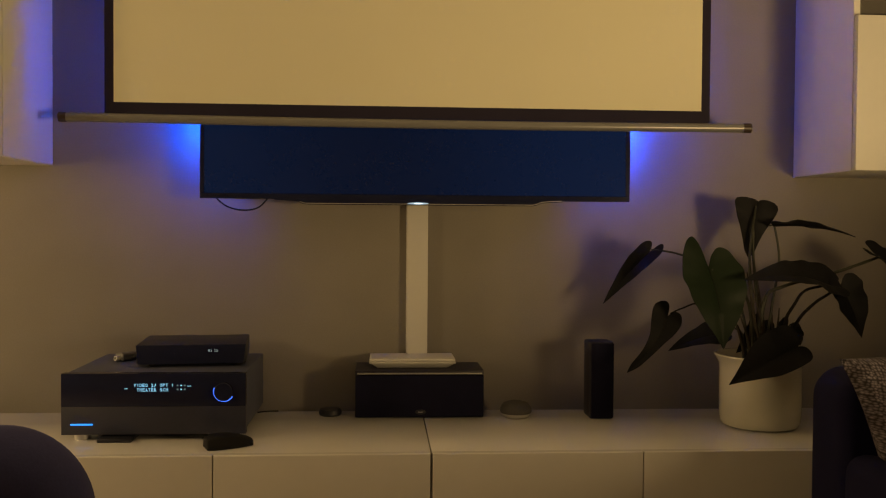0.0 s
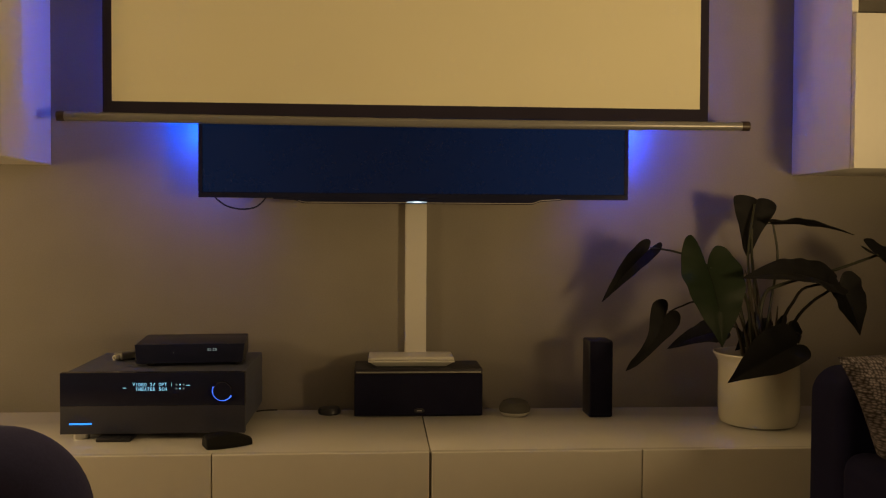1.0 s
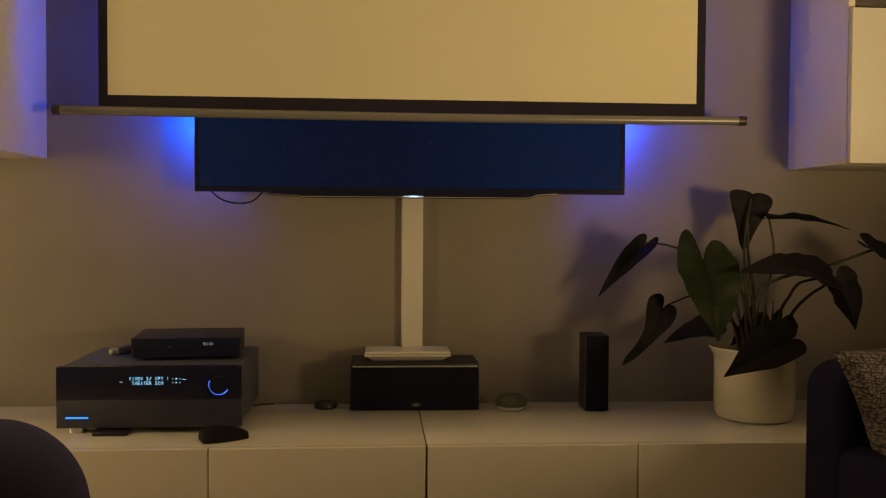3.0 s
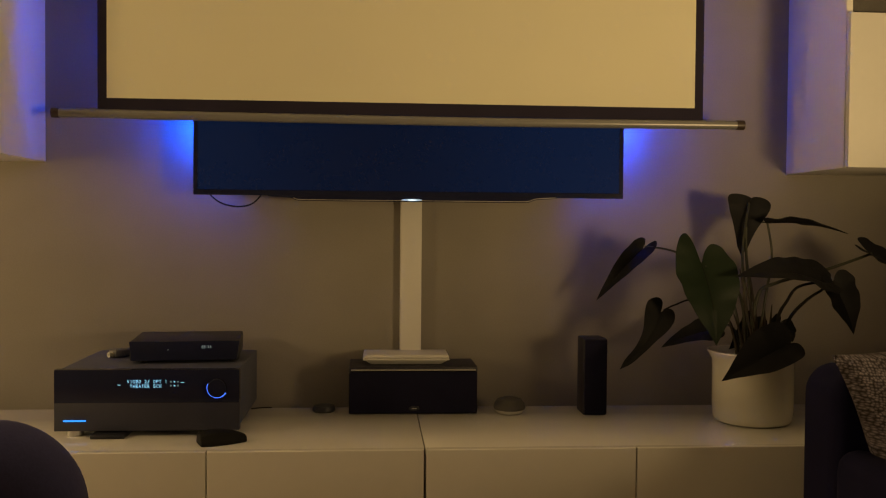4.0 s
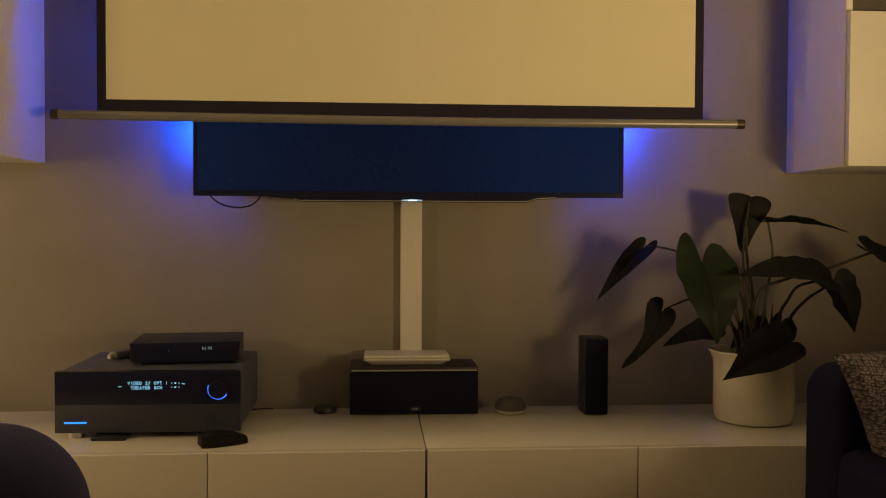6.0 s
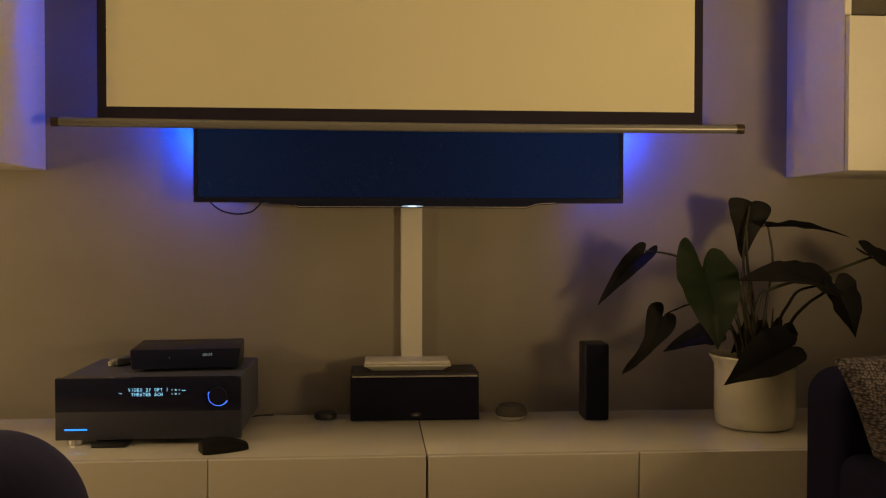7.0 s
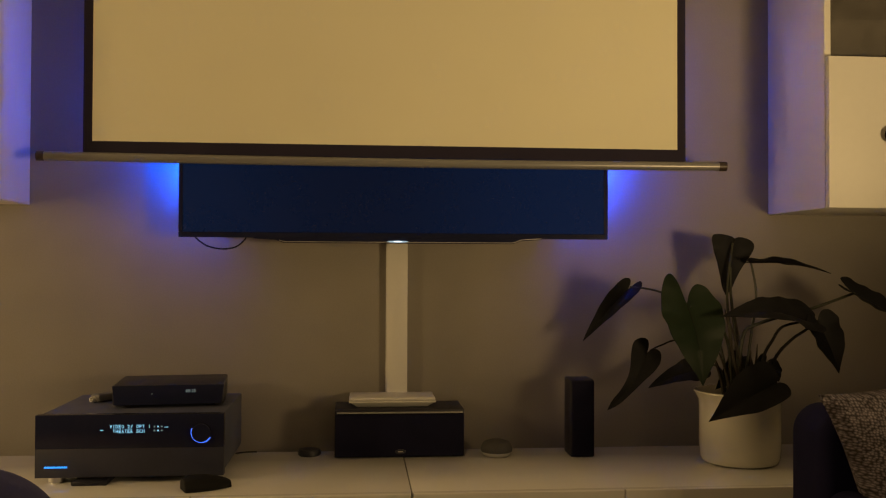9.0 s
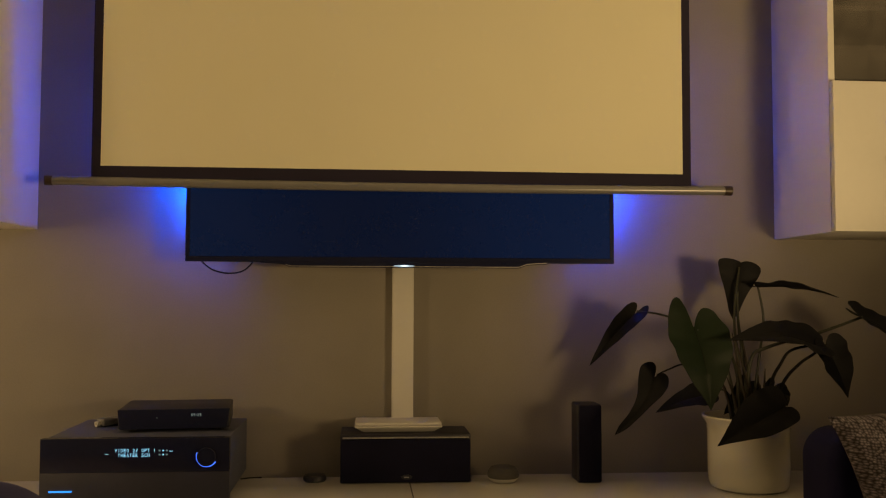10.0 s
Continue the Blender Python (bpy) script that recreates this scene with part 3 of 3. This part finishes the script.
# ---- small upright speaker ----
th = thing("satellite_speaker", (0.482, -0.17, Z), "tall narrow black loudspeaker standing on the bench", "loudspeaker")
part("cabinet", box(0.4545, 0.5205, -0.205, -0.125, Z, 0.6310, 0.005, 3), VINYL, th)
part("grille", box(0.4562, 0.5188, -0.2137, -0.204, Z + 0.003, 0.629, 0.004), GRILLE, th, "black cloth grille")

# cable lying along the wall behind the bench
tagged(part("cable", tube([(-0.46, -0.10, Z + 0.003), (-0.435, -0.090, Z + 0.004), (-0.415, -0.083, Z + 0.003), (-0.405, -0.078, Z + 0.002)], 0.0018, 8), RUBBER), "black cable lying on the bench behind the receiver", "cable")

# ---- plant ----
PX, PY = 0.892, -0.300
th = thing("plant_pot", (PX, PY, Z), "round cream glazed ceramic plant pot on the bench", "plant pot")
part("pot", lathe([(0, 0.0), (0.088, 0.0), (0.098, 0.006), (0.103, 0.018), (0.105, 0.05), (0.105, 0.15), (0.107, 0.168), (0.114, 0.180), (0.119, 0.188), (0.1185, 0.192), (0.113, 0.192), (0.103, 0.176), (0.099, 0.16), (0.098, 0.02), (0, 0.02)], (PX, PY, Z), 64), CERAMIC, th)
part("soil", lathe([(0, 0.155), (0.06, 0.153), (0.0985, 0.150), (0.0985, 0.10), (0, 0.10)], (PX, PY, Z), 40), SOIL, th, "dark potting soil")
plant = thing("pot_plant", (PX, PY, Z + 0.153), "leafy plant with long-stalked dark green heart-shaped leaves", "plant")


def spline(pts, steps):
    """Points along a smooth line through pts."""
    pts = [Vector(p) for p in pts]
    out = []
    for i in range(len(pts) - 1):
        p0, p1, p2, p3 = pts[max(i - 1, 0)], pts[i], pts[i + 1], pts[min(i + 2, len(pts) - 1)]
        for k in range(steps):
            t = k / steps
            out.append(0.5 * ((2 * p1) + (p2 - p0) * t + (2 * p0 - 5 * p1 + 4 * p2 - p3) * t * t + (3 * p1 - p0 - 3 * p2 + p3) * t ** 3))
    return out + [pts[-1]]


def leaf(base, tip, halves, face, ears=(0.2, 0.2), fold=0.25, bow=0.02, tail=0.0, slim=1.0, side_bend=0.0, wave=0.004, mat=None):
    """A heart-shaped leaf blade from base to tip. halves: widths of its two sides in metres; ears: how far each lobe
    reaches back past the base, in leaf lengths; fold: how far the halves fold up; bow: rise of the middle;
    tail: drop of the tip; slim: below 1 where the blade narrows early; side_bend: sideways curve of the midrib."""
    base, tip = Vector(base), Vector(tip)
    ax = tip - base
    L = ax.length
    ax.normalize()
    nrm = Vector(face)
    nrm = (nrm - ax * nrm.dot(ax)).normalized()
    side = ax.cross(nrm)
    b = bmesh.new()
    nv = 5

    def at(v, a):
        u = max(0.0, a)
        k = 0 if v < 0 else 1
        w = abs(v) / halves[k]
        h = bow * L * math.sin(math.pi * min(1, u)) - tail * L * u * u
        h += abs(v) * math.sin(fold) - 0.004 * max(0, 1 - 5 * w) * (1 - u)
        h += wave * (math.sin(9 * a + 4 * k + L * 60) * w ** 1.5 + 0.6 * math.sin(23 * a + 2 * k) * w * w)
        return base + ax * (a * L) + side * (v * math.cos(fold) + side_bend * L * math.sin(math.pi * u)) + nrm * h

    for k, sgn in ((0, -1), (1, 1)):
        w, e = halves[k], ears[k]
        ctrl = [(0, 0.01), (0.16 * w, -0.62 * e), (0.42 * w, -e), (0.76 * w, -0.72 * e), (0.98 * w, 0.03), (0.97 * w * slim ** 0.3, 0.20), (0.80 * w * slim, 0.42), (0.50 * w * slim, 0.66), (0.22 * w, 0.86), (0.0, 1.0)]
        line = spline([(x, y, 0) for x, y in ctrl], 4)
        grid = []
        n = len(line) - 1
        for i, o in enumerate(line):
            mid = min(1, max(0.01, (i / n - 0.30) / 0.70))
            v = max(0.0, o.x)
            grid.append([b.verts.new(at(sgn * max(1e-6, v * j / nv), mid + (o.y - mid) * (j / nv) ** 1.15)) for j in range(nv + 1)])
        for p, q in zip(grid, grid[1:]):
            for j in range(nv):
                b.faces.new((p[j], p[j + 1], q[j + 1], q[j]))
    bmesh.ops.remove_doubles(b, verts=b.verts, dist=0.0002)
    bmesh.ops.dissolve_degenerate(b, edges=b.edges, dist=0.0001)
    bmesh.ops.recalc_face_normals(b, faces=b.faces)
    bmesh.ops.solidify(b, geom=b.faces[:], thickness=0.0012)
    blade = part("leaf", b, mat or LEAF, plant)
    part("midrib", tube([at(0.0, 0.02 + 0.16 * i) for i in range(6)], 0.0012, 6, 2, 0.3), DARKSTEM, blade)
    return blade


def stalk(points, r=0.0045, mat=None):
    return part("stalk", tube(points, r, 9, 6, 0.65), mat or STEM, plant)


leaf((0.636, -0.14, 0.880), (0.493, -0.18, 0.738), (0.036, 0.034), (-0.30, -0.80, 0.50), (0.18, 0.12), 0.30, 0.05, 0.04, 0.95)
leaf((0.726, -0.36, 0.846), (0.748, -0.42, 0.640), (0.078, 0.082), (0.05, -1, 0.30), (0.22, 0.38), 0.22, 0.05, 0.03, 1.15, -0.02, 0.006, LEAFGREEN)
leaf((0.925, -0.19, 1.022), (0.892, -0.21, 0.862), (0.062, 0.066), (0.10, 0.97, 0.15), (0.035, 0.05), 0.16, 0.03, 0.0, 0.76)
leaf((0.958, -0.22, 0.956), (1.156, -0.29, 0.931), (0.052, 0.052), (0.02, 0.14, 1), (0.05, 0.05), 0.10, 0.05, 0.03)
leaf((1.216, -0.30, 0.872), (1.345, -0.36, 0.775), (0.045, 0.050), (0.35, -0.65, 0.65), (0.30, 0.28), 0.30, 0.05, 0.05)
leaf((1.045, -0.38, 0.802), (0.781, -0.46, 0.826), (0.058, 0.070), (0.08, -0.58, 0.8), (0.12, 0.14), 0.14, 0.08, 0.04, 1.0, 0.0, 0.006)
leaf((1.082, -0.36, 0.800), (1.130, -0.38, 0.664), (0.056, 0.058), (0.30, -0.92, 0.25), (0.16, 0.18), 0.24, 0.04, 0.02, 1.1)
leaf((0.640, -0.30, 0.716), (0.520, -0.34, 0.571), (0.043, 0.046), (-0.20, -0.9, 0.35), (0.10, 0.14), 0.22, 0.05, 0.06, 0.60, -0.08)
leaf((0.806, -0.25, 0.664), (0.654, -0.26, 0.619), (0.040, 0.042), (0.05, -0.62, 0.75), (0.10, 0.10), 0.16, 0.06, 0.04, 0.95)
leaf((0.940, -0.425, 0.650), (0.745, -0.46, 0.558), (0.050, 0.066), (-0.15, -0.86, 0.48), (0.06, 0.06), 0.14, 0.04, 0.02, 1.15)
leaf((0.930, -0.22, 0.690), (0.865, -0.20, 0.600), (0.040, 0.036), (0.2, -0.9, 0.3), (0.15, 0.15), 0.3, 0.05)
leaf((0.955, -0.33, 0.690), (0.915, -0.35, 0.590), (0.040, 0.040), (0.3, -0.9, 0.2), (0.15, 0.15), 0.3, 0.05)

S = Z + 0.15
stalk([(0.88, -0.27, S), (0.85, -0.25, 0.75), (0.78, -0.20, 0.84), (0.705, -0.17, 0.874), (0.640, -0.14, 0.884)], 0.004)
stalk([(0.87, -0.31, S), (0.855, -0.32, 0.72), (0.82, -0.345, 0.79), (0.775, -0.355, 0.835), (0.733, -0.362, 0.838)], 0.0045)
stalk([(0.885, -0.29, S), (0.880, -0.27, 0.75), (0.887, -0.23, 0.87), (0.918, -0.195, 1.008)], 0.0045)
stalk([(0.90, -0.28, S), (0.893, -0.28, 0.72), (0.898, -0.23, 0.86), (0.903, -0.215, 0.94)], 0.0050)
stalk([(0.91, -0.27, S), (0.950, -0.24, 0.75), (0.970, -0.23, 0.859), (0.963, -0.22, 0.939), (0.958, -0.22, 0.955)], 0.004)
stalk([(0.89, -0.29, S), (0.90, -0.30, 0.750), (0.946, -0.31, 0.792), (1.086, -0.30, 0.827), (1.216, -0.30, 0.872)], 0.0055)
stalk([(0.91, -0.33, S), (0.935, -0.35, 0.702), (0.950, -0.37, 0.749), (0.975, -0.38, 0.787), (1.045, -0.38, 0.802)], 0.0048, DARKSTEM)
stalk([(0.93, -0.32, S), (0.974, -0.33, 0.694), (1.010, -0.35, 0.748), (1.046, -0.36, 0.776), (1.082, -0.36, 0.801)], 0.0048, DARKSTEM)
stalk([(0.86, -0.30, S), (0.82, -0.30, 0.70), (0.73, -0.30, 0.745), (0.675, -0.30, 0.732), (0.645, -0.30, 0.718)], 0.0030, DARKSTEM)
stalk([(0.87, -0.27, S), (0.865, -0.25, 0.65), (0.84, -0.25, 0.674), (0.806, -0.25, 0.664)], 0.0035)
stalk([(0.92, -0.30, S), (0.94, -0.34, 0.66), (0.955, -0.40, 0.670), (0.941, -0.424, 0.652)], 0.0045, DARKSTEM)
stalk([(0.90, -0.26, S), (0.92, -0.23, 0.66), (0.930, -0.22, 0.692)], 0.004)
stalk([(0.895, -0.33, S), (0.93, -0.35, 0.66), (0.955, -0.335, 0.692)], 0.004)
rnd = random.Random(4)
for i in range(9):
    a = rnd.uniform(0, 6.28)
    p = Vector((PX - 0.01 + 0.03 * math.cos(a), PY + 0.03 * math.sin(a), S))
    q = p + Vector((rnd.uniform(-0.05, 0.04), rnd.uniform(-0.03, 0.03), rnd.uniform(0.12, 0.27)))
    part("sheath", tube([p, (p + q) / 2 + Vector((0.006, 0, 0)), q], 0.0075, 7, 5, 0.15), DRYLEAF, plant, "brown dry leaf sheath")

# ---- armchair with cushion ----
def cushion_mesh(w, h, thick, pinch=0.10, n=28):
    b = bmesh.new()
    for sgn in (1, -1):
        grid = []
        for i in range(n + 1):
            row = []
            for j in range(n + 1):
                u, v = 2 * i / n - 1, 2 * j / n - 1
                x = u * w / 2 * (1 - pinch * (1 - abs(v) ** 2.2) * abs(u) ** 3)
                z = v * h / 2 * (1 - pinch * (1 - abs(u) ** 2.2) * abs(v) ** 3)
                d = thick / 2 * ((1 - u ** 4) * (1 - v ** 4)) ** 0.55
                d += 0.004 * noise.noise((u * 3, v * 3, sgn))
                row.append(b.verts.new((x, sgn * (d if abs(u) < 1 and abs(v) < 1 else 0), z)))
            grid.append(row)
        for p, q in zip(grid, grid[1:]):
            for k in range(n):
                b.faces.new((p[k], p[k + 1], q[k + 1], q[k]))
    bmesh.ops.remove_doubles(b, verts=b.verts, dist=0.0005)
    return b


def rounded_panel(w, h0, h1, rr, thick, soft_edge):
    """An upholstered panel, upright, with two large rounded upper corners and soft edges."""
    b = bmesh.new()
    prof = []
    for i in range(15):
        a = math.pi / 2 * i / 14
        prof.append((w - rr + rr * math.sin(a), h1 - rr + rr * math.cos(a)))
    full = [(-x, z) for x, z in reversed(prof)] + prof + [(w, h0), (-w, h0)]
    fv = [b.verts.new((x, -thick / 2, z)) for x, z in full]
    bk = [b.verts.new((x, thick / 2, z)) for x, z in full]
    b.faces.new(fv)
    b.faces.new(bk[::-1])
    for i in range(len(full)):
        j = (i + 1) % len(full)
        b.faces.new((fv[i], bk[i], bk[j], fv[j]))
    bmesh.ops.remove_doubles(b, verts=b.verts, dist=0.0005)
    bmesh.ops.bevel(b, geom=[e for e in b.edges if abs(e.verts[0].co.y - e.verts[1].co.y) < 1e-6], offset=soft_edge, segments=5, profile=0.5, affect="EDGES")
    return b


th = thing("armchair", (1.125, -0.95, 0), "dark navy upholstered armchair with tweed cushion on it", "armchair")
b = rounded_panel(0.34, 0.15, 0.655, 0.062, 0.15, 0.03)
bmesh.ops.transform(b, matrix=pose(1.136, -0.85, 0), verts=b.verts)
part("backrest", b, NAVY, th)
part("seat", box(0.87, 1.38, -1.50, -0.90, 0.20, 0.34, 0.045, 4), NAVY, th)
part("armrest", box(0.80, 0.89, -1.46, -0.90, 0.14, 0.50, 0.04, 4), NAVY, th)
part("armrest", box(1.37, 1.46, -1.46, -0.90, 0.14, 0.50, 0.04, 4), NAVY, th)
for x in (0.84, 1.41):
    for y in (-1.42, -0.84):
        part("leg", tube([(x, y, 0.0), (x, y, 0.16)], 0.016, 14, 2, 1.3), DARKWOOD, th)
b = cushion_mesh(0.46, 0.46, 0.15)
bmesh.ops.transform(b, matrix=pose(1.058, -0.985, 0.520, -16, -12, 0), verts=b.verts)
th = tagged(part("cushion", b, TWEED), "grey-brown coarse tweed cushion leaning on the armchair", "cushion")

# ---- chair with rounded back ----
th = thing("upholstered_chair", (-0.72, -1.55, 0), "charcoal upholstered chair with rounded backrest", "chair")
b = rounded_panel(0.298, 0.45, 0.7335, 0.098, 0.11, 0.05)
bmesh.ops.transform(b, matrix=pose(-0.718, -1.70, 0), verts=b.verts)
part("backrest", b, CHARCOAL, th)
part("seat", box(-0.97, -0.46, -1.72, -1.22, 0.40, 0.48, 0.03, 4), CHARCOAL, th)
for x in (-0.94, -0.49):
    for y in (-1.70, -1.25):
        part("leg", tube([(x, y, 0.0), (x, y, 0.41)], 0.014, 14, 2, 1.3), DARKWOOD, th)
